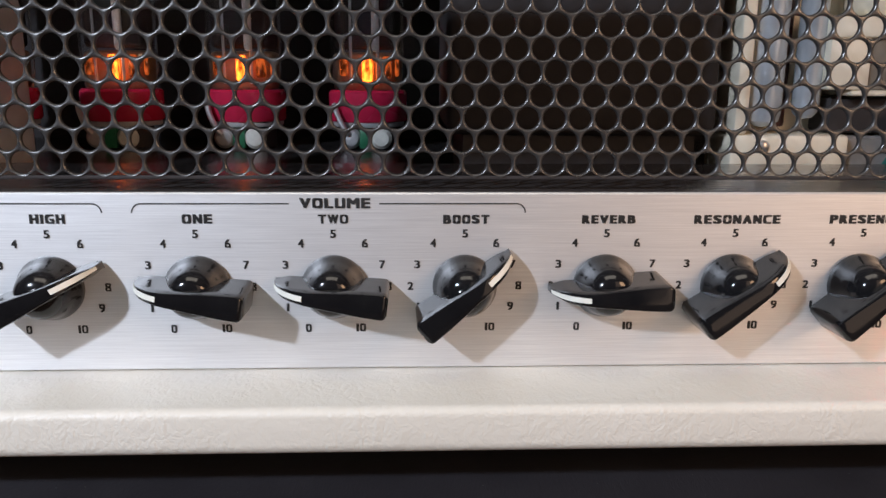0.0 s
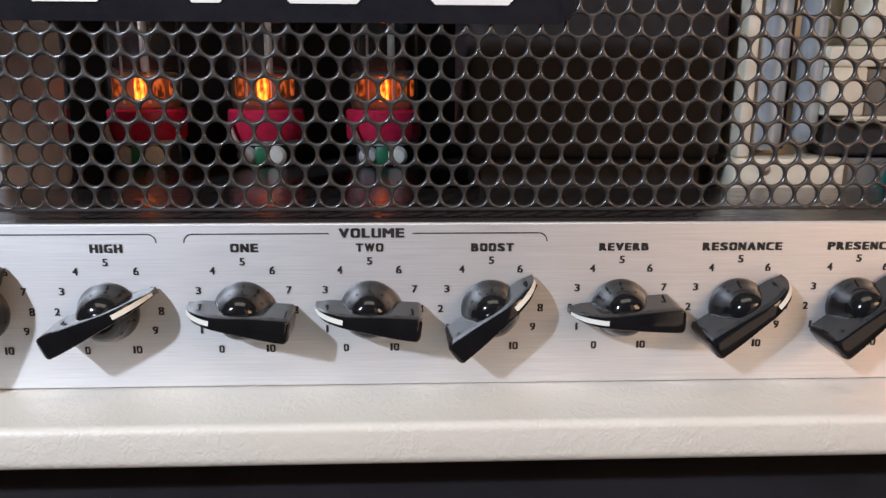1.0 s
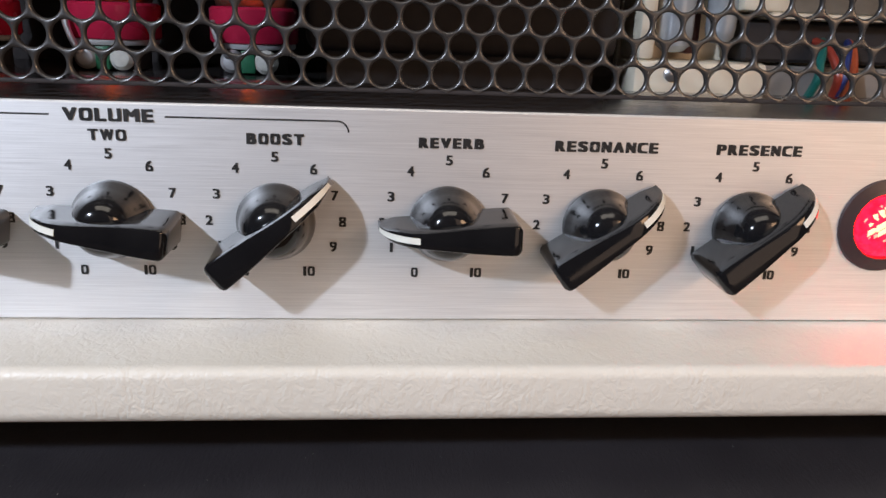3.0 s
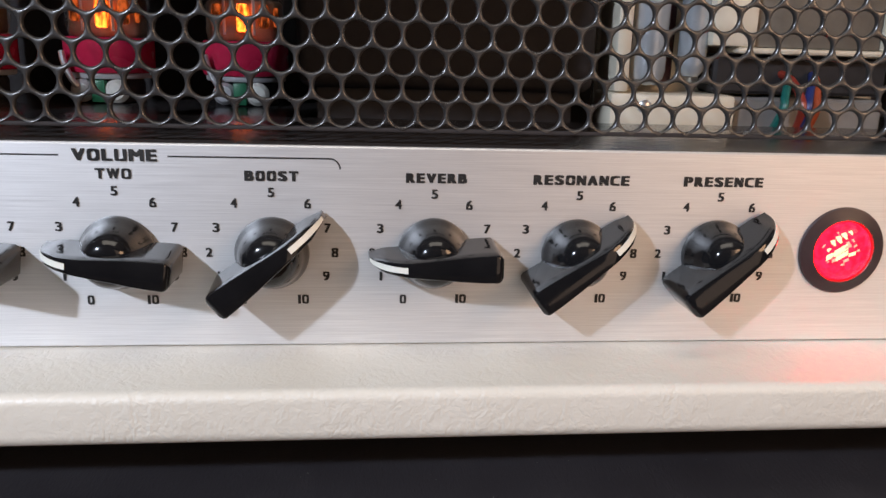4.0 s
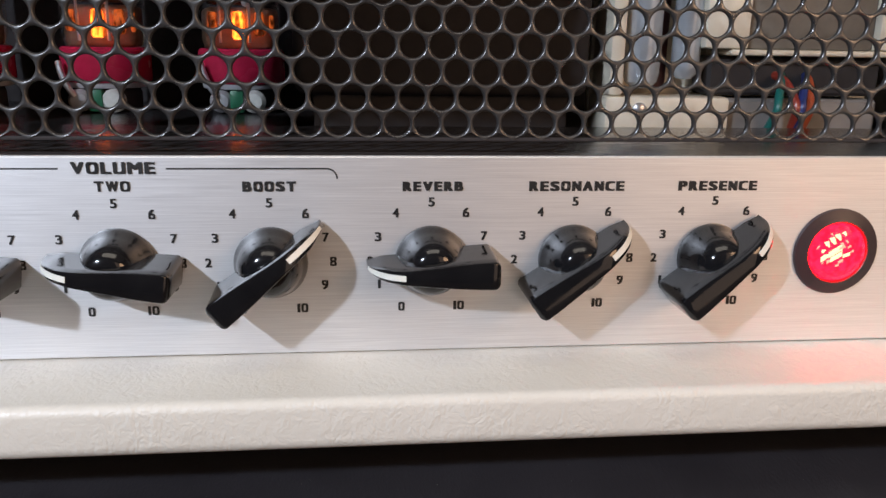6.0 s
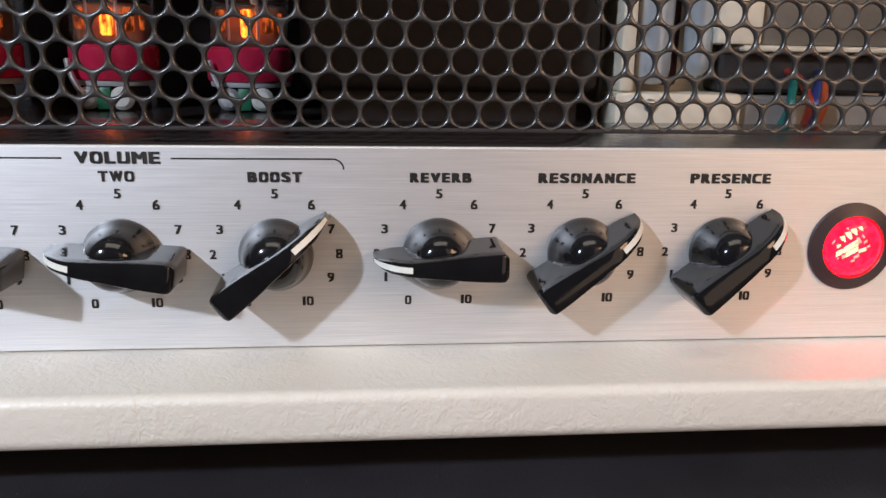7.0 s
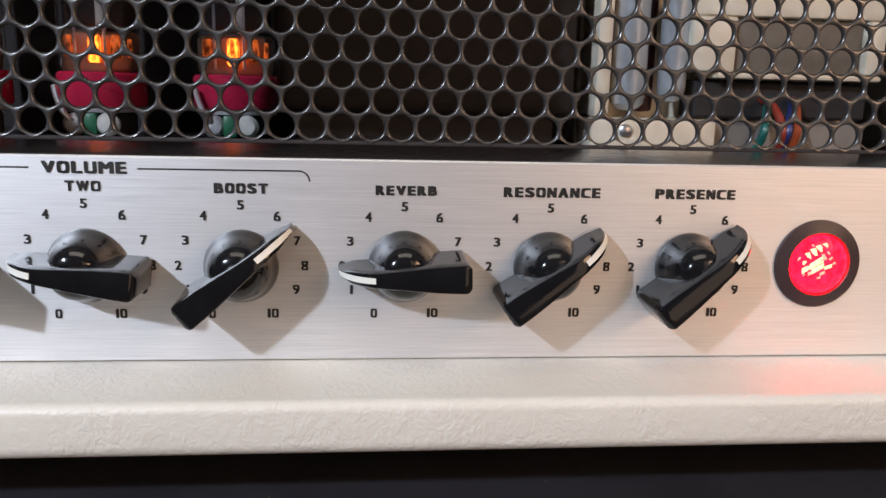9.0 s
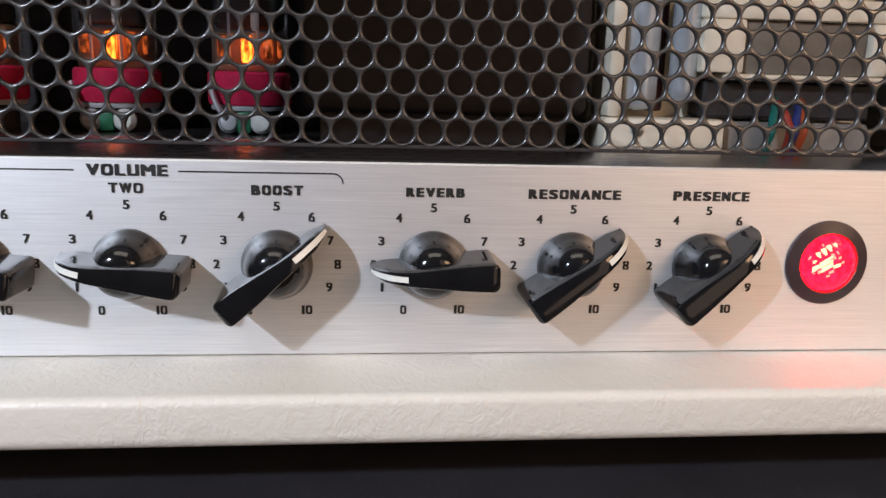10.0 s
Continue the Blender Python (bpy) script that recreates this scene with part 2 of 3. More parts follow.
def glyph(ch):
    """One character of the built-in font in a unit box, its bowls drawn squarer."""
    cu = bpy.data.curves.new("text", "FONT")
    cu.body, cu.size, cu.resolution_u = ch, 1.0, 4
    tmp = bpy.data.objects.new("text", cu)
    scene.collection.objects.link(tmp)
    me = bpy.data.meshes.new_from_object(tmp.evaluated_get(bpy.context.evaluated_depsgraph_get()))
    bpy.data.objects.remove(tmp)
    co = np.array([v.co for v in me.vertices])[:, :2]
    lo, hi = co.min(0), co.max(0)
    uv = (co - lo) / (hi - lo) * 2 - 1
    bowl = uv.copy()
    if ch in "DU":  # only one side of these is round
        bowl[:, 0 if ch == "D" else 1] = np.clip(bowl[:, 0 if ch == "D" else 1] * (1 if ch == "D" else -1), 0, 1)
    if ch in ROUND + "DU":
        swell = np.hypot(bowl[:, 0], bowl[:, 1]) / np.maximum((np.abs(bowl) ** 4.5).sum(1) ** (1 / 4.5), 1e-6)
        uv = np.clip(uv * np.maximum(swell, 1.0)[:, None], -1, 1)
    return uv / 2 + 0.5, [tuple(p.vertices) for p in me.polygons]


GLYPHS = {}


def lettering(text, x0, x1, z0, z1, y, parent, bold=0.0, gap=0.0004):
    """Printed characters that fill the given span of the panel; bold thickens the strokes."""
    widths = [WIDE.get(ch, 1.0) for ch in text]
    unit = (x1 - x0 - gap * (len(text) - 1)) / sum(widths)
    verts, faces = [], []
    left = x0
    for ch, wide in zip(text, widths):
        if ch not in GLYPHS:
            GLYPHS[ch] = glyph(ch)
        uv, polys = GLYPHS[ch]
        w = wide * unit
        flat = np.column_stack([left + bold + uv[:, 0] * (w - 2 * bold), np.full(len(uv), y), z0 + bold * 0.45 + uv[:, 1] * (z1 - z0 - bold * 0.9)])
        for k, (sx, sz) in enumerate(itertools.product((-1, 0, 1), repeat=2)):
            faces += [tuple(i + len(verts) for i in p) for p in polys]
            verts += [tuple(p) for p in flat + (sx * bold, -0.000015 * k, sz * bold * 0.45)]
        left += w + gap
    out = bpy.data.meshes.new("lettering")
    out.from_pydata(verts, [], faces)
    out.materials.append(INK)
    ob = new("lettering", out)
    ob.parent = parent
    return ob


# ---------------------------------------------------------------- room
def wall(name, x0, x1, y0, y1, z0, z1, mat, label):
    ob = new(name, finish(box(x0, x1, y0, y1, z0, z1), name, mat, False))
    return tagged(ob, label, name.split("_")[0], kind="structure")


wall("floor", -2.2, 2.2, -1.6, 1.4, -0.82, -0.72, FLOORING, "plain brown floor of the room")
wall("ceiling", -2.2, 2.2, -1.6, 1.4, 1.85, 1.95, CEILING, "plain white painted ceiling")
wall("wall_north", -2.2, 2.2, 1.4, 1.5, -0.82, 1.95, PLASTER, "plain painted wall behind the amplifier")
south = box(-2.2, 0.55, -1.7, -1.6, -0.82, 1.95)  # with an opening added for the warm fill
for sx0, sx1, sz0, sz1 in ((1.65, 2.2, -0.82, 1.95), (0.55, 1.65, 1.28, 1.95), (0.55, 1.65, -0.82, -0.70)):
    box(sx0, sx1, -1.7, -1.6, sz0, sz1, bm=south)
tagged(new("wall_south", finish(south, "wall_south", PLASTER, False)), "plain painted wall with an opening added for the warm fill", "wall", kind="structure")
wall("wall_east", 2.2, 2.3, -1.7, 1.5, -0.82, 1.95, PLASTER, "plain painted side wall")
wall("wall_west", -2.3, -2.2, -1.7, 1.5, -0.82, 1.95, PLASTER, "plain painted side wall")


def rounded_profile(y0, y1, z0, z1, r, seg=6, rb=None):
    """A board's cross-section with rounded front edges (y0 is the front)."""
    rb = rb or r
    pts = []
    for k in range(seg + 1):
        a = math.pi / 2 * k / seg
        pts.append((y0 + r - r * math.sin(a), z1 - r + r * math.cos(a)))
    for k in range(seg + 1):
        a = math.pi / 2 * k / seg
        pts.append((y0 + rb - rb * math.cos(a), z0 + rb - rb * math.sin(a)))
    return pts + [(y1, z0), (y1, z1)]


# ---------------------------------------------------------------- speaker cabinet under the amplifier
CAB_TOP = 0.010
cabinet = tagged(new("speaker_cabinet"), "black textured vinyl speaker cabinet under the amplifier head", "speaker cabinet")
part("body", extrude_x(rounded_profile(-0.0345, 0.30, -0.70, CAB_TOP, 0.0105, 10), -0.50, 0.32, 60), BLACK_VINYL, cabinet)
for fx in (-0.42, 0.24):
    for fy in (0.0, 0.26):
        part("foot", revolve([(0, -0.72), (0.02, -0.72), (0.018, -0.70), (0, -0.70)], 20, at=(fx, fy, 0)), RUBBER, cabinet)

# ---------------------------------------------------------------- amplifier head: case
X0, X1 = -0.480, 0.300
BACK = 0.265
TOP = 0.262
LEDGE, UNDER = 0.0410, 0.0296
PANEL_TOP = 0.0856
amp = tagged(new("amplifier_head"), "cream vinyl amplifier head with brushed metal panel on black cabinet", "amplifier")
bottom = part("bottom_board", extrude_x(rounded_profile(-0.0240, BACK, UNDER, LEDGE, 0.0022, 6, 0.003), X0, X1, 80), CREAM, amp, "cream textured vinyl covered bottom board")
part("top_board", extrude_x(rounded_profile(-0.0240, BACK, TOP, TOP + 0.018, 0.004), X0, X1, 4), CREAM, amp, "cream vinyl covered top board")
for sx in (X0, X1 - 0.018):
    part("side_board", box(sx, sx + 0.018, -0.0215, BACK, LEDGE, TOP, 0.003), CREAM, amp, "cream vinyl covered side board")
part("back_board", box(X0 + 0.018, X1 - 0.018, BACK - 0.012, BACK, LEDGE, TOP), BACKING, amp, "black inner back board")
for fx in (-0.43, 0.25):
    for fy in (0.03, 0.22):
        part("foot", revolve([(0, CAB_TOP), (0.016, CAB_TOP), (0.018, UNDER + 0.0005), (0, UNDER + 0.0005)], 28, at=(fx, fy, 0)), RUBBER, amp, "black rubber foot")

# ---------------------------------------------------------------- control panel with its printing
PX0, PX1 = X0 + 0.018, X1 - 0.018
panel = part("control_panel", box(PX0, PX1, 0.0, 0.0018, LEDGE + 0.0003, PANEL_TOP, 0.0003, 1), ALUMINIUM, amp, "brushed aluminium control panel with black printing")
CENTRE = 0.0626
KNOBS = [  # centre x, pointer angle
    (-0.1275, 58), (-0.0945, 25), (-0.0597, 172), (-0.0269, 173),
    (0.0050, 38.5), (0.0397, 181), (0.0717, 36), (0.1040, 41),
]
INK_Y = -0.00005


WORDS = [
    ("MID", -0.1313, -0.1237, 0.0782, 0.0805), ("HIGH", -0.0981, -0.0898, 0.0782, 0.0805), ("ONE", -0.0626, -0.0554, 0.0782, 0.0805),
    ("TWO", -0.0304, -0.0232, 0.0782, 0.0804), ("BOOST", -0.0004, 0.0108, 0.0781, 0.0803), ("REVERB", 0.0334, 0.0466, 0.0781, 0.0802),
    ("RESONANCE", 0.0611, 0.0826, 0.0780, 0.0802), ("PRESENCE", 0.0950, 0.1134, 0.0780, 0.0802), ("VOLUME", -0.0347, -0.0178, 0.0819, 0.0844),
]
for word, wx0, wx1, wz0, wz1 in WORDS:
    lettering(word, wx0, wx1, wz0, wz1, INK_Y, panel, 0.00018 if word == "TWO" else 0.00025, 0.00032)
DIAL = [(-6.5, -10.65), (-11.4, -5.3), (-13.3, 0.0), (-11.65, 5.45), (-7.75, 10.75), (0.0, 13.1), (7.6, 10.75), (11.75, 5.45), (13.3, 0.0), (11.4, -5.3), (6.4, -10.6)]
for cx, _ in KNOBS:
    for n, (du, dv) in enumerate(DIAL):
        nx, nz = cx + du / 1000, CENTRE + dv / 1000
        half = 0.00120 if n == 10 else 0.00032 if n == 1 else 0.00072
        lettering(str(n), nx - half, nx + half, nz - 0.00102, nz + 0.00102, INK_Y, panel, 0.00012, 0.00022)


def rule(points, width=0.00034):
    """A printed line on the panel."""
    bm = bmesh.new()
    pts = [Vector(p) for p in points]
    pair = []
    for i, p in enumerate(pts):
        d = (pts[min(i + 1, len(pts) - 1)] - pts[max(i - 1, 0)]).normalized()
        s = Vector((-d.y, d.x)) * width / 2
        pair.append((bm.verts.new((p.x + s.x, INK_Y, p.y + s.y)), bm.verts.new((p.x - s.x, INK_Y, p.y - s.y))))
    for a, b in zip(pair, pair[1:]):
        bm.faces.new((a[0], a[1], b[1], b[0]))
    return part("printed_line", bm, INK, panel, smooth=False)


def corner(cx, cz, r, a0, a1):
    return [(cx + r * math.cos(radians(a0 + (a1 - a0) * k / 8)), cz + r * math.sin(radians(a0 + (a1 - a0) * k / 8))) for k in range(9)]


RULE = 0.0830
rule([(-0.0157, RULE), (0.0173, RULE)] + corner(0.0173, RULE - 0.0022, 0.0022, 90, 0))
rule([(-0.0372, RULE), (-0.0720, RULE)] + corner(-0.0720, RULE - 0.0022, 0.0022, 90, 180))
rule([(-0.1290, RULE), (-0.0834, RULE)] + corner(-0.0834, RULE - 0.0022, 0.0022, 90, 0))


# ---------------------------------------------------------------- knobs
def smoothstep(a, b, x):
    t = min(1, max(0, (x - a) / (b - a)))
    return t * t * (3 - 2 * t)


TIP, TAIL = 0.0142, -0.0134


def ridge(u):
    """Height of the pointer's front above the panel: level, then a round beak down to the panel."""
    k = min(1.0, max(0.0, (u - 0.0030) / (TIP - 0.0030)))
    return 0.0016 + 0.0126 * math.sqrt(max(0.0, 1 - k ** 2.1))


def knob_meshes():
    hub = revolve([(0, 0.0003), (0.0079, 0.0003), (0.0079, 0.0012), (0.0077, 0.0018), (0.0072, 0.0027), (0.0068, 0.0041), (0.0064, 0.0056), (0.0059, 0.0070), (0.0053, 0.0082), (0.0045, 0.0092), (0.0035, 0.0099), (0.0020, 0.0103), (0, 0.0104)], 48, "y")
    bm = bmesh.new()
    rings = []
    stations = [TAIL + d for d in (0, 0.00025, 0.0006, 0.0011)] + [TAIL + 0.0011 + (TIP - 0.0004 - TAIL - 0.0011) * (1 - (1 - i / 46) ** 1.5) for i in range(1, 47)] + [TIP - 0.0002, TIP - 0.00008, TIP]
    for u in stations:
        s = (u - TAIL) / (TIP - TAIL)
        top = ridge(u)
        front = 0.0030 - 0.0017 * smoothstep(0.0, 0.95, s) - 0.0007 * smoothstep(0.85, 1.0, s)
        base = front + 0.0006 - 0.0003 * s
        nip = 1 - 0.30 * (1 - min(1.0, (u - TAIL) / 0.0011)) ** 2
        front, base = front * nip, base * nip
        top -= 0.0007 * (1 - min(1.0, (u - TAIL) / 0.0011)) ** 2
        low = min(0.0010, top * 0.5)
        half = []
        for k in range(6):
            f = k / 5
            half.append((base + (front - base) * f ** 0.85, low + (top - 0.0004 - low) * f))
        half.append((front - min(0.00015, front * 0.2), top - 0.00012))
        half.append((front - min(0.0005, front * 0.5), top))
        ring = [bm.verts.new((u, -w, v)) for v, w in half] + [bm.verts.new((u, -w, -v)) for v, w in reversed(half)]
        rings.append(ring)
    n = len(rings[0])
    for a, b in zip(rings, rings[1:]):
        for k in range(n):
            bm.faces.new((a[k], a[(k + 1) % n], b[(k + 1) % n], b[k]))
    bm.faces.new(rings[0])
    bm.faces.new(rings[-1][::-1])
    line = bmesh.new()
    pair = []
    for i in range(21):
        u = 0.0062 + (TIP - 0.00025 - 0.0062) * (1 - (1 - i / 20) ** 1.7)
        h = 0.00062 - 0.00022 * smoothstep(0.4, 1.0, i / 20)
        w = ridge(u) + 0.00012
        pair.append([line.verts.new((u, -w, h)), line.verts.new((u, -w, -h)), line.verts.new((u, -w + 0.0005, -h)), line.verts.new((u, -w + 0.0005, h))])
    for a, b in zip(pair, pair[1:]):
        for k in range(4):
            line.faces.new((a[k], a[(k + 1) % 4], b[(k + 1) % 4], b[k]))
    line.faces.new(pair[0])
    line.faces.new(pair[-1][::-1])
    return finish(hub, "control_knob", KNOB), finish(bm, "pointer", KNOB, True, 40), finish(line, "pointer_line", STRIPE, False)


HUB, POINTER, LINE = knob_meshes()
for cx, ang in KNOBS:
    knob = new("control_knob", HUB)
    knob.parent = amp
    knob.matrix_basis = pose(cx, 0, CENTRE, 0, -ang, 0)
    tagged(knob, "glossy black pointer knob with white line")
    for nm, me in (("pointer", POINTER), ("pointer_line", LINE)):
        p = new(nm, me)
        p.parent = knob
    tagged(p, "white painted pointer line")

# ---------------------------------------------------------------- pilot lamp
LX, LZ = 0.1344, 0.0635
bezel = part("pilot_lamp", revolve([(0.0102, 0.0), (0.0102, 0.0004), (0.0100, 0.0007), (0.0076, 0.0013), (0.0073, 0.0014), (0.0071, 0.0012), (0.0070, 0.0009), (0.0070, 0.0002)], 56, "y", (LX, 0, LZ)),
             speckled("black_bezel", (0.030, 0.016, 0.018), (0.040, 0.022, 0.024), 0.42, scale=800.0), amp, "red lit jewel pilot lamp with black bezel")


def jewel():
    bm = bmesh.new()
    n = 16
    rings = []
    for r, h, turn in ((0.0070, 0.0008, 0), (0.0066, 0.0015, 0.5), (0.0055, 0.0021, 0), (0.0040, 0.0025, 0.5), (0.0020, 0.0027, 0)):
        rings.append([bm.verts.new((LX + r * math.cos(2 * math.pi * (i + turn) / n), -h, LZ + r * math.sin(2 * math.pi * (i + turn) / n))) for i in range(n)])
    for k, (a, b) in enumerate(zip(rings, rings[1:])):
        for i in range(n):
            j = (i + 1) % n
            if k % 2 == 0:
                bm.faces.new((a[i], a[j], b[i]))
                bm.faces.new((a[j], b[j], b[i]))
            else:
                bm.faces.new((a[i], b[j], b[i]))
                bm.faces.new((a[i], a[j], b[j]))
    bm.faces.new(rings[-1])
    return bm


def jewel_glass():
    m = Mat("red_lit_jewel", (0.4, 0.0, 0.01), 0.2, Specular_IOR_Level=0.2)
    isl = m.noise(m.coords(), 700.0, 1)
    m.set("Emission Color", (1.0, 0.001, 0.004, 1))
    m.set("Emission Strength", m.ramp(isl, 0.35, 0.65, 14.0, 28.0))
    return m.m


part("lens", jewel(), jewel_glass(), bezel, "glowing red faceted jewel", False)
# the bulb's glints in the jewel, laid on the lens as small emitting pieces
HOT = glow("bright_bulb_glint", (1.0, 0.60, 0.30), 1.7, (0.8, 0.3, 0.2))
WARM = glow("pink_bulb_glint", (1.0, 0.24, 0.14), 1.6, (0.8, 0.2, 0.2))
BULB_GLINTS = [
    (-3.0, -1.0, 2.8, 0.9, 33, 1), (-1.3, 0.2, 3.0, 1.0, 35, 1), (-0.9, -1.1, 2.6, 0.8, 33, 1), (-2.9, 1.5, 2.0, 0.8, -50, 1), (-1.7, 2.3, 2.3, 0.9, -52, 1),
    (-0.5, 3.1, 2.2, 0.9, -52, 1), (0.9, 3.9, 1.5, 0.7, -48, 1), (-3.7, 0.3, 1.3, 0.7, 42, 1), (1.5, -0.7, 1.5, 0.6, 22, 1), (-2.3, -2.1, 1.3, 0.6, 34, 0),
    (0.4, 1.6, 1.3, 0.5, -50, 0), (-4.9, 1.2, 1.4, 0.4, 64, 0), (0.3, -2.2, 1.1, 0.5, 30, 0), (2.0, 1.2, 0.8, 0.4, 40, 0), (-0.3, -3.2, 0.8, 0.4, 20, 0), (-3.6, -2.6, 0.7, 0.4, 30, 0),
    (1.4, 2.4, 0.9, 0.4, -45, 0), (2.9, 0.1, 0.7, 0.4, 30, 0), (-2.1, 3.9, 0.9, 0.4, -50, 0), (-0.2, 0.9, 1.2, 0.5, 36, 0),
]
for fu, fv, fl, fw, fa, hot in BULB_GLINTS:
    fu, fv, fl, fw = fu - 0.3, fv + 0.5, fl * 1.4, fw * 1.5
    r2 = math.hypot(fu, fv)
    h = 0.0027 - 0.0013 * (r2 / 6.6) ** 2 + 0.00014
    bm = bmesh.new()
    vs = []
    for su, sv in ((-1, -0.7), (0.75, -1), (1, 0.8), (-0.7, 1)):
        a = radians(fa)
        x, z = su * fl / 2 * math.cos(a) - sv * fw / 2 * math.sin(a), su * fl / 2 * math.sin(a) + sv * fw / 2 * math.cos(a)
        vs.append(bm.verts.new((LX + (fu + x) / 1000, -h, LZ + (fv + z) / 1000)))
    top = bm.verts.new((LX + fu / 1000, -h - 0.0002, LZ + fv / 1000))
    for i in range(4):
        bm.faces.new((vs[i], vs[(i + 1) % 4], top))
    part("bulb_glint", bm, HOT if hot else WARM, bezel, smooth=False)

# ---------------------------------------------------------------- perforated grille, hung a little above the deck
GY, PITCH, ROW, HOLE = 0.0022, 0.006286, 0.00539, 0.00266
ROW0, PHASE = 0.0924, 0.00103


def grille_sheet():
    """The perforated sheet: one six-sided cell with a rolled hole for each opening."""
    bm = bmesh.new()
    n = 24
    ring = [(math.cos(2 * math.pi * i / n), math.sin(2 * math.pi * i / n)) for i in range(n)]
    hexa = [(0.5 * PITCH, -ROW / 3), (0.5 * PITCH, ROW / 3), (0, ROW * 2 / 3), (-0.5 * PITCH, ROW / 3), (-0.5 * PITCH, -ROW / 3), (0, -ROW * 2 / 3)]
    edge = []
    for c, s in ring:
        best = 1e9
        for i in range(6):
            (ax, az), (bx, bz) = hexa[i], hexa[(i + 1) % 6]
            ex, ez = bx - ax, bz - az
            den = c * ez - s * ex
            if abs(den) > 1e-12:
                d = (ax * ez - az * ex) / den
                if d > 0:
                    best = min(best, d)
        edge.append((c * best, s * best))
    verts, faces = [], []
    levels = [(None, 0.0), (HOLE + 0.00044, 0.00001), (HOLE + 0.00034, 0.00005), (HOLE + 0.00022, 0.00013), (HOLE + 0.00011, 0.00026), (HOLE + 0.00003, 0.00044), (HOLE, 0.00060), (HOLE, 0.0009)]
    for row in range(0, 33):
        z = ROW0 + row * ROW
        if z > TOP - 0.003:
            continue
        shift = 0.0 if row % 2 == 0 else PITCH / 2
        k0, k1 = int((PX0 - PHASE) / PITCH) - 1, int((PX1 - PHASE) / PITCH) + 1
        for k in range(k0, k1 + 1):
            x = PHASE + shift + k * PITCH
            if x < PX0 + 0.003 or x > PX1 - 0.003:
                continue
            base = len(verts)
            for r, d in levels:
                for i, (c, s) in enumerate(ring):
                    ex, ez = edge[i] if r is None else (r * c, r * s)
                    verts.append((x + ex, GY + d, z + ez))
            for lv in range(len(levels) - 1):
                for i in range(n):
                    j = (i + 1) % n
                    faces.append((base + lv * n + i, base + lv * n + j, base + (lv + 1) * n + j, base + (lv + 1) * n + i))
    me = bpy.data.meshes.new("grille")
    me.from_pydata(verts, [], faces)
    for p in me.polygons:
        p.use_smooth = True
    me.materials.append(GRILLE)
    me.update()
    return me


grille = new("grille", grille_sheet())
grille.parent = amp
tagged(grille, "black perforated metal grille with round holes")
part("hem", box(PX0, PX1, GY + 0.0002, GY + 0.0010, 0.0885, 0.0894, 0.0003, 2), BACKING, grille)

# badge hung on the grille: unreadable large shapes only
BZ, BX0, BX1 = 0.1354, -0.150, 0.0245
badge_bm = bmesh.new()
outline = [(BX0, BZ), (BX1 - 0.004, BZ), (BX1 - 0.001, BZ + 0.0012), (BX1, BZ + 0.004), (BX1, BZ + 0.040), (BX0, BZ + 0.040)]
fr = [badge_bm.verts.new((x, 0.0012, z)) for x, z in outline]
bk = [badge_bm.verts.new((x, GY - 0.0002, z)) for x, z in outline]
badge_bm.faces.new(fr)
badge_bm.faces.new(bk[::-1])
for i in range(len(fr)):
    j = (i + 1) % len(fr)
    badge_bm.faces.new((fr[i], bk[i], bk[j], fr[j]))
badge = part("badge", badge_bm, BADGE, amp, "glossy black badge with white block shapes", False)
for bx0, bx1 in ((-0.109, -0.088), (-0.0715, -0.0590), (-0.0480, -0.0260), (-0.0128, 0.0110)):
    bm = bmesh.new()
    z0, z1 = BZ + 0.0044, BZ + 0.032
    vs = [bm.verts.new((x, 0.0008, z)) for x, z in ((bx0 + 0.003, z0), (bx1 - 0.003, z0), (bx1, z0 + 0.003), (bx1, z1), (bx0, z1), (bx0, z0 + 0.003))]
    ex = bmesh.ops.extrude_face_region(bm, geom=[bm.faces.new(vs)])
    bmesh.ops.translate(bm, verts=[v for v in ex["geom"] if isinstance(v, bmesh.types.BMVert)], vec=(0, 0.0006, 0))
    part("badge_shape", bm, BADGE_WHITE, badge, smooth=False)

# ---------------------------------------------------------------- inside the head
DECK, RAIL = 0.0775, 0.0856
part("chassis", box(PX0, PX1, 0.0020, BACK - 0.0125, LEDGE + 0.0003, DECK), FLOOR_IN, amp, "glossy black chassis deck")
part("front_rail", box(PX0, PX1, 0.0020, 0.0620, DECK + 0.0002, RAIL, 0.0005, 2), FLOOR_IN, amp, "glossy black rail behind the panel")


part("end_bell", box(-0.245, -0.1490, 0.0640, 0.120, DECK, 0.142, 0.006, 4), speckled("bright_steel_cover", (0.86, 0.86, 0.88), (0.68, 0.68, 0.71), 0.36, 0.1, scale=140.0), amp, "polished steel transformer cover")
part("output_transformer", box(0.004, 0.097, 0.080, 0.150, 0.0930, 0.19, 0.004, 3), BACKING, amp, "black painted transformer")
part("bracket", box(0.010, 0.091, 0.085, 0.145, DECK, 0.0930), INNER, amp)

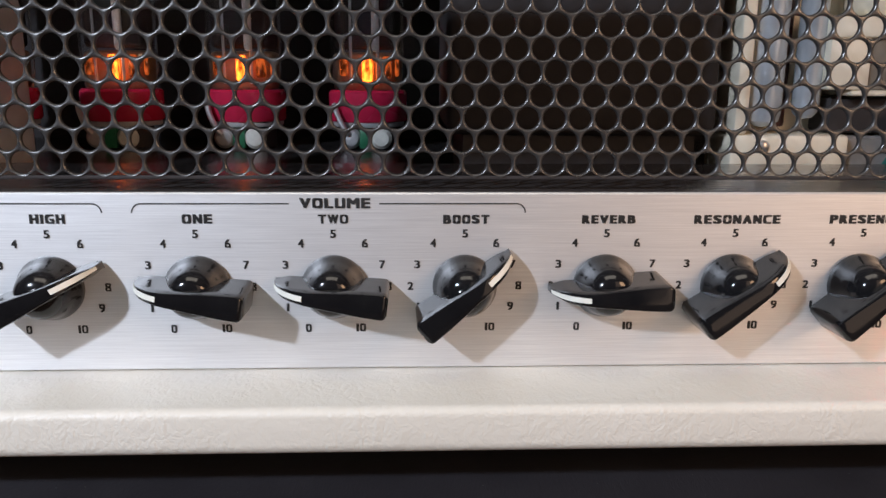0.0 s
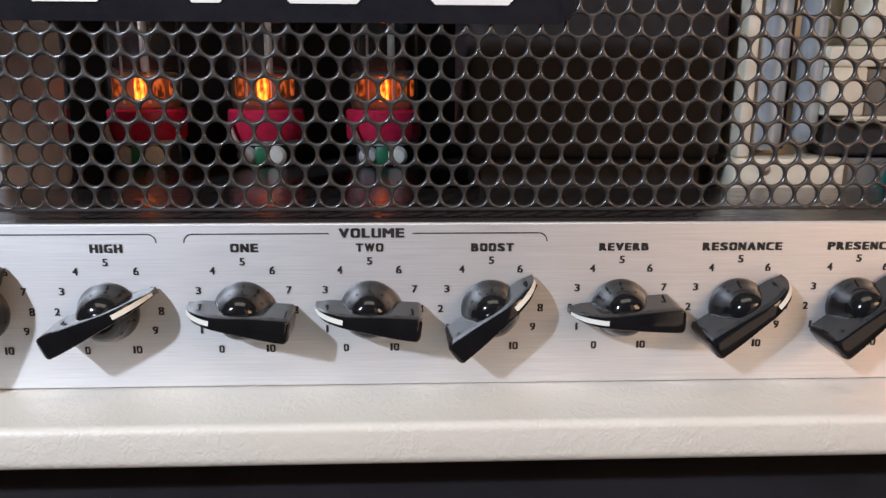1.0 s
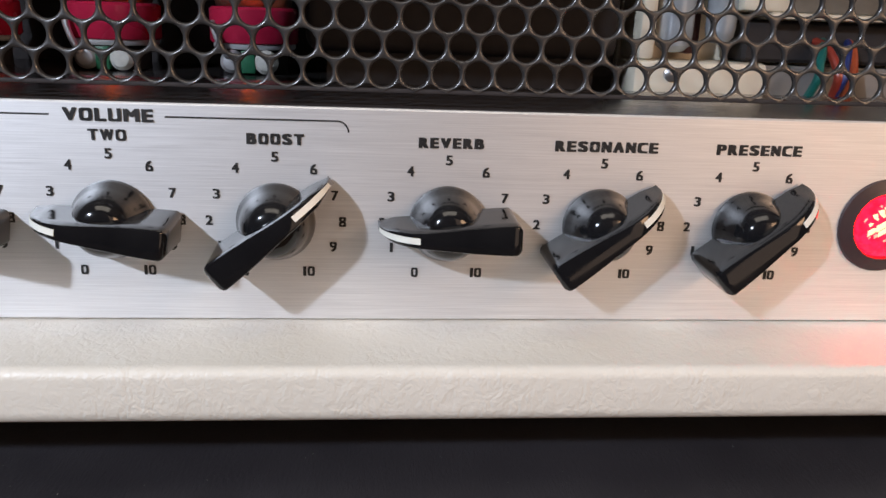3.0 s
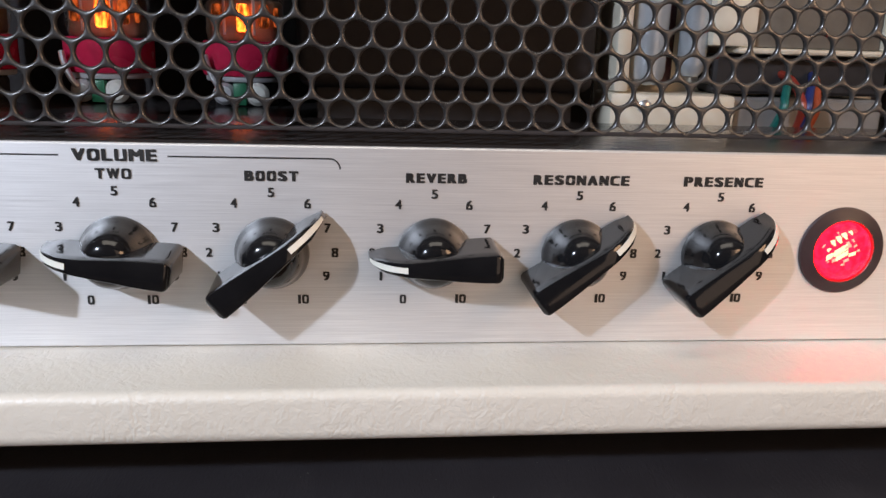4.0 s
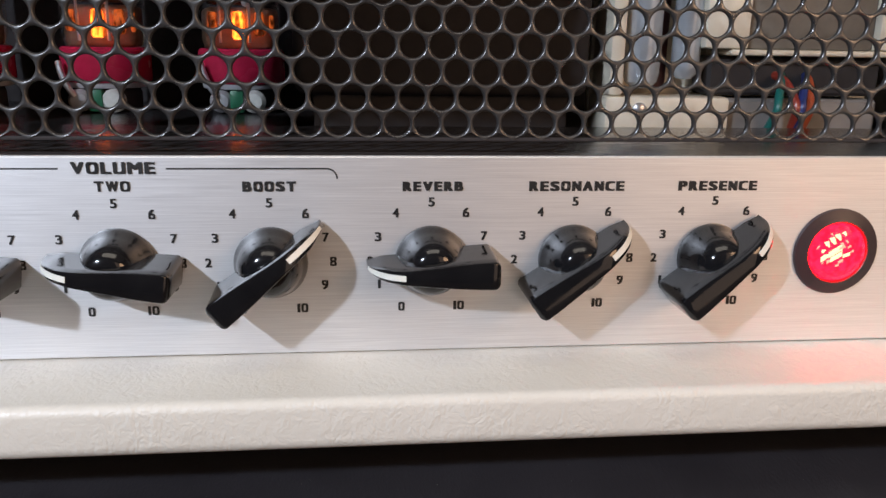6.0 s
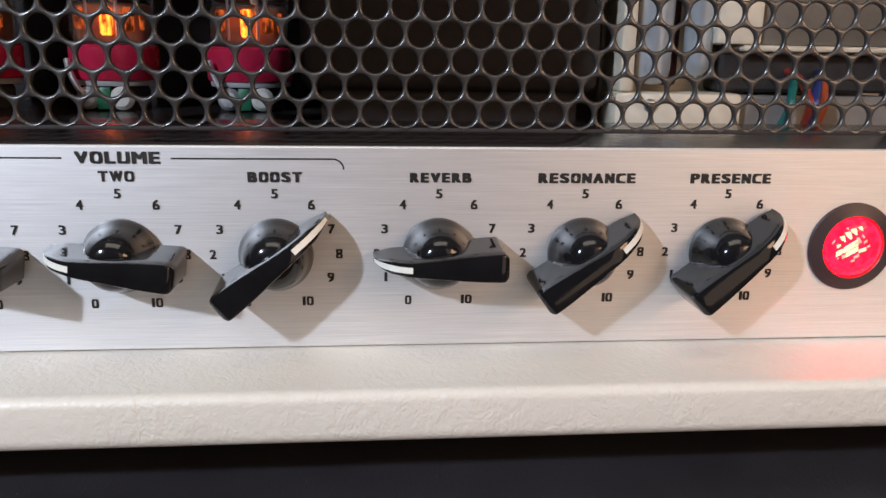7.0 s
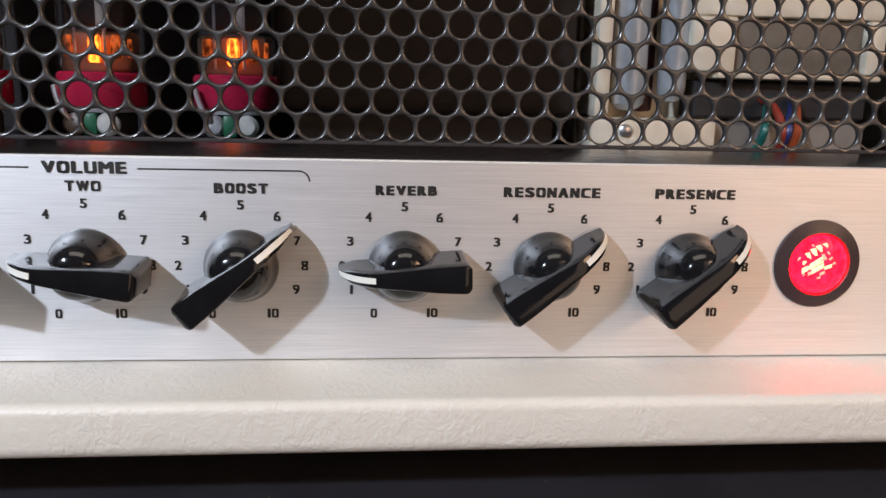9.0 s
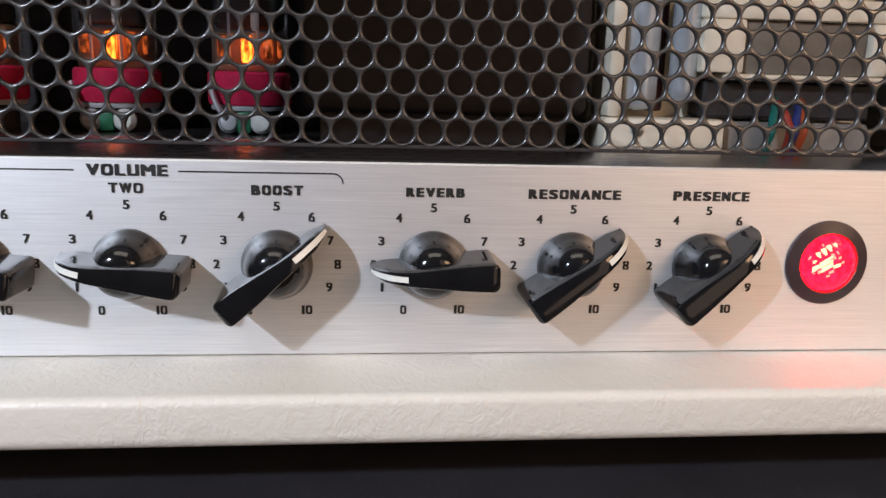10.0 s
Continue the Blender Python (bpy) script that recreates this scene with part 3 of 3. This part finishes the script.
# power transformer, capacitors and wiring lit through the grille
plate = part("back_plate", box(0.1035, 0.206, 0.104, 0.107, DECK, 0.20), CREAM_METAL, amp, "cream painted metal screen plate")
part("flange", box(0.1035, 0.1460, 0.084, 0.1038, DECK, 0.0932, 0.0015, 2), CREAM_METAL, plate)
part("flange", box(0.1043, 0.1092, 0.084, 0.1038, 0.0934, 0.19, 0.0012, 2), CREAM_METAL, plate)
part("screw", revolve([(0, 0.0), (0.0022, 0.0), (0.0021, 0.0008), (0.0012, 0.0014), (0, 0.0015)], 20, "y", (0.1150, 0.0840, 0.0892)), CHROME, plate, "steel screw")
part("dark_capacitor", revolve([(0, 0.0950), (0.0030, 0.0954), (0.0034, 0.0965), (0.0034, 0.19), (0, 0.19)], 24, at=(0.1248, 0.0985, 0)), speckled("maroon_sleeve", (0.10, 0.022, 0.022), (0.05, 0.016, 0.018), 0.35, scale=300.0), amp, "dark maroon sleeved capacitor")
for cx2, r2, z2 in ((0.1168, 0.0058, 0.0955), (0.1316, 0.0046, 0.0985)):
    part("capacitor", revolve([(0, z2), (r2 * 0.55, z2 + 0.0004), (r2 * 0.9, z2 + 0.0022), (r2, z2 + 0.005), (r2, 0.19), (0, 0.19)], 36, at=(cx2, 0.090, 0)), CAN, amp, "blue-grey capacitor can")
core = part("power_transformer", box(0.1500, 0.1945, 0.086, 0.102, 0.1086, 0.1262, 0.0012, 2), LAMINATION, amp, "brown-grey power transformer in a cream frame")
for bx in ((0.1440, 0.2010, 0.1066, 0.1086), (0.1352, 0.2010, 0.1262, 0.1335), (0.1352, 0.1500, 0.1087, 0.1261), (0.1945, 0.2010, 0.1087, 0.1261)):
    part("frame", box(bx[0], bx[1], 0.0835, 0.1035, bx[2], bx[3], 0.001, 2), CREAM_METAL, core, "cream metal frame")
part("upper_winding", box(0.1470, 0.1980, 0.084, 0.1030, 0.1337, 0.155, 0.004, 3), CREAM_METAL, core)
part("lower_shield", box(0.1400, 0.2010, 0.0900, 0.1037, 0.0936, 0.1064, 0.001, 1), INNER, core, "black shield under the transformer")
part("foot_plate", box(0.1465, 0.2010, 0.0890, 0.1037, DECK, 0.0925, 0.001, 1), DULL_STEEL, core, "grey steel foot plate")

TEAL, BLUE, ORANGE, RED = wire_paint("teal_wire", (0.015, 0.17, 0.15)), wire_paint("blue_wire", (0.03, 0.05, 0.22)), wire_paint("orange_wire", (0.48, 0.09, 0.03)), wire_paint("red_wire", (0.36, 0.05, 0.03))
for mat, lab, wx, dx in ((TEAL, "teal insulated wire", 0.1600, 0.0030), (RED, "red insulated wire", 0.1652, -0.0010), (BLUE, "blue insulated wire", 0.1682, 0.0032), (ORANGE, "orange insulated wire", 0.1708, 0.0018)):
    part("wire", tube([(wx + dx * 2, 0.0910, 0.1005), (wx + dx, 0.0845, 0.0985), (wx, 0.0795, 0.0935), (wx - dx * 0.4, 0.078, 0.0885), (wx - dx, 0.084, DECK)], 0.00135), mat, amp, lab)


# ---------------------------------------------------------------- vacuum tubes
# base colour lifted to brown so the glow shows on the lower plate
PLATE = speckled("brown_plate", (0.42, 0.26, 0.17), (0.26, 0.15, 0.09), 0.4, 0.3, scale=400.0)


def vacuum_tube():
    t = tagged(new("vacuum_tube"), "glowing glass vacuum tube with crimson base in the amplifier", "vacuum tube", "row of power tubes")
    part("socket", revolve([(0, 0.0), (0.0140, 0.0), (0.0140, 0.0080), (0.0130, 0.0100), (0, 0.0100)], 32), INNER, t, "black tube socket")
    part("collar", revolve([(0, 0.0102), (0.0172, 0.0102), (0.0176, 0.0108), (0.0176, 0.0124), (0, 0.0124)], 40), SILVER, t, "bright steel socket collar")
    part("base", revolve([(0, 0.0126), (0.0183, 0.0126), (0.0190, 0.0136), (0.0190, 0.0262), (0.0180, 0.0274), (0, 0.0274)], 44), CRIMSON, t, "crimson tube base")
    part("envelope", revolve([(0.0160, 0.0276), (0.0172, 0.0330), (0.0176, 0.0400), (0.0176, 0.0880), (0.0160, 0.0970), (0.010, 0.1030), (0, 0.1050)], 40), GLASS, t, "clear glass envelope")
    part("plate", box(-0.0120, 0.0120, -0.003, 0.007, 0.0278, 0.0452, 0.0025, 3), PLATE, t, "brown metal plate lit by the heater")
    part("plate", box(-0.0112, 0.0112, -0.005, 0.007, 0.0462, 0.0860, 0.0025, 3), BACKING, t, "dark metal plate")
    # only the first is a heater; the dim ones stand for plates it lights
    for hx, hy, hr, z0, z1, mat in ((0.0005, -0.0086, 0.0024, 0.0315, 0.0432, HEATER), (-0.0096, -0.0068, 0.0020, 0.0340, 0.0430, PLATE_GLOW), (0.0085, -0.0076, 0.0022, 0.0330, 0.0432, PLATE_GLOW), (0.0128, -0.0040, 0.0012, 0.0340, 0.0420, PLATE_GLOW)):
        m = (z0 + z1) / 2
        part("heater_glow", revolve([(0, z0), (hr * 0.75, z0 + 0.0002), (hr, z0 + 0.0012), (hr, m), (hr * 0.92, z1 - 0.0009), (hr * 0.7, z1 - 0.0001), (0, z1)], 18, at=(hx, hy, 0)), mat, t, "glowing orange heater" if mat is HEATER else "dim orange glow of lit plate")
    for rx, ry, rr in ((-0.0066, -0.0088, 0.0006), (0.0048, -0.0098, 0.0007)):
        part("support_rod", revolve([(0, 0.0303), (rr, 0.0303), (rr, 0.085), (0, 0.085)], 10, at=(rx, ry, 0)), CHROME, t, "steel support rod")
    part("getter", revolve([(0, 0.0450), (0.0012, 0.0454), (0.0017, 0.0470), (0.0016, 0.080), (0.0010, 0.083), (0, 0.084)], 16, at=(0.0040, -0.0112, 0)), CERAMIC, t, "pale getter post")
    part("clip", tube([(-0.0150, -0.0163, 0.0212), (-0.0138, -0.0180, 0.0172), (-0.0118, -0.0198, 0.0130), (-0.0100, -0.0206, 0.0098), (-0.0082, -0.0200, 0.0072)], 0.0013), CHROME, t, "bent steel retainer clip")
    for lx, lr, mat, lab in ((-0.0072, 0.0048, SILVER, "shiny steel lug"), (0.0070, 0.0050, CERAMIC, "pale ceramic lug")):
        part("lug", revolve([(0, -0.0032), (lr * 0.7, -0.0026), (lr, -0.0008), (lr, 0.0008), (lr * 0.7, 0.0026), (0, 0.0032)], 20, "y", (lx, -0.0170, 0.0052)), mat, t, lab)
    part("terminal", box(-0.0032, 0.0024, -0.0190, -0.0150, 0.0005, 0.0098, 0.0005, 2), GREEN, t, "green terminal block")
    return t


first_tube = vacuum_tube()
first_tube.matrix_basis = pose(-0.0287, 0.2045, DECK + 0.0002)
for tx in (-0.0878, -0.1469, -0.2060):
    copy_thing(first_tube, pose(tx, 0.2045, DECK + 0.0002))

# ---------------------------------------------------------------- dust on the cabinet
rng = random.Random(3)
dust = bmesh.new()
for _ in range(90):
    x, y = rng.uniform(-0.16, 0.20), rng.uniform(-0.022, 0.004)
    r = rng.uniform(0.00004, 0.00011)
    ring = [dust.verts.new((x + r * math.cos(k * 2.1 + x * 900), y + r * math.sin(k * 2.1 + x * 900), CAB_TOP + 0.00012 + 0.00005 * k)) for k in range(3)]
    dust.faces.new(ring)
tagged(part("dust", dust, STRIPE, None, "fine pale dust specks on the black vinyl"), category="dust", kind="stuff")
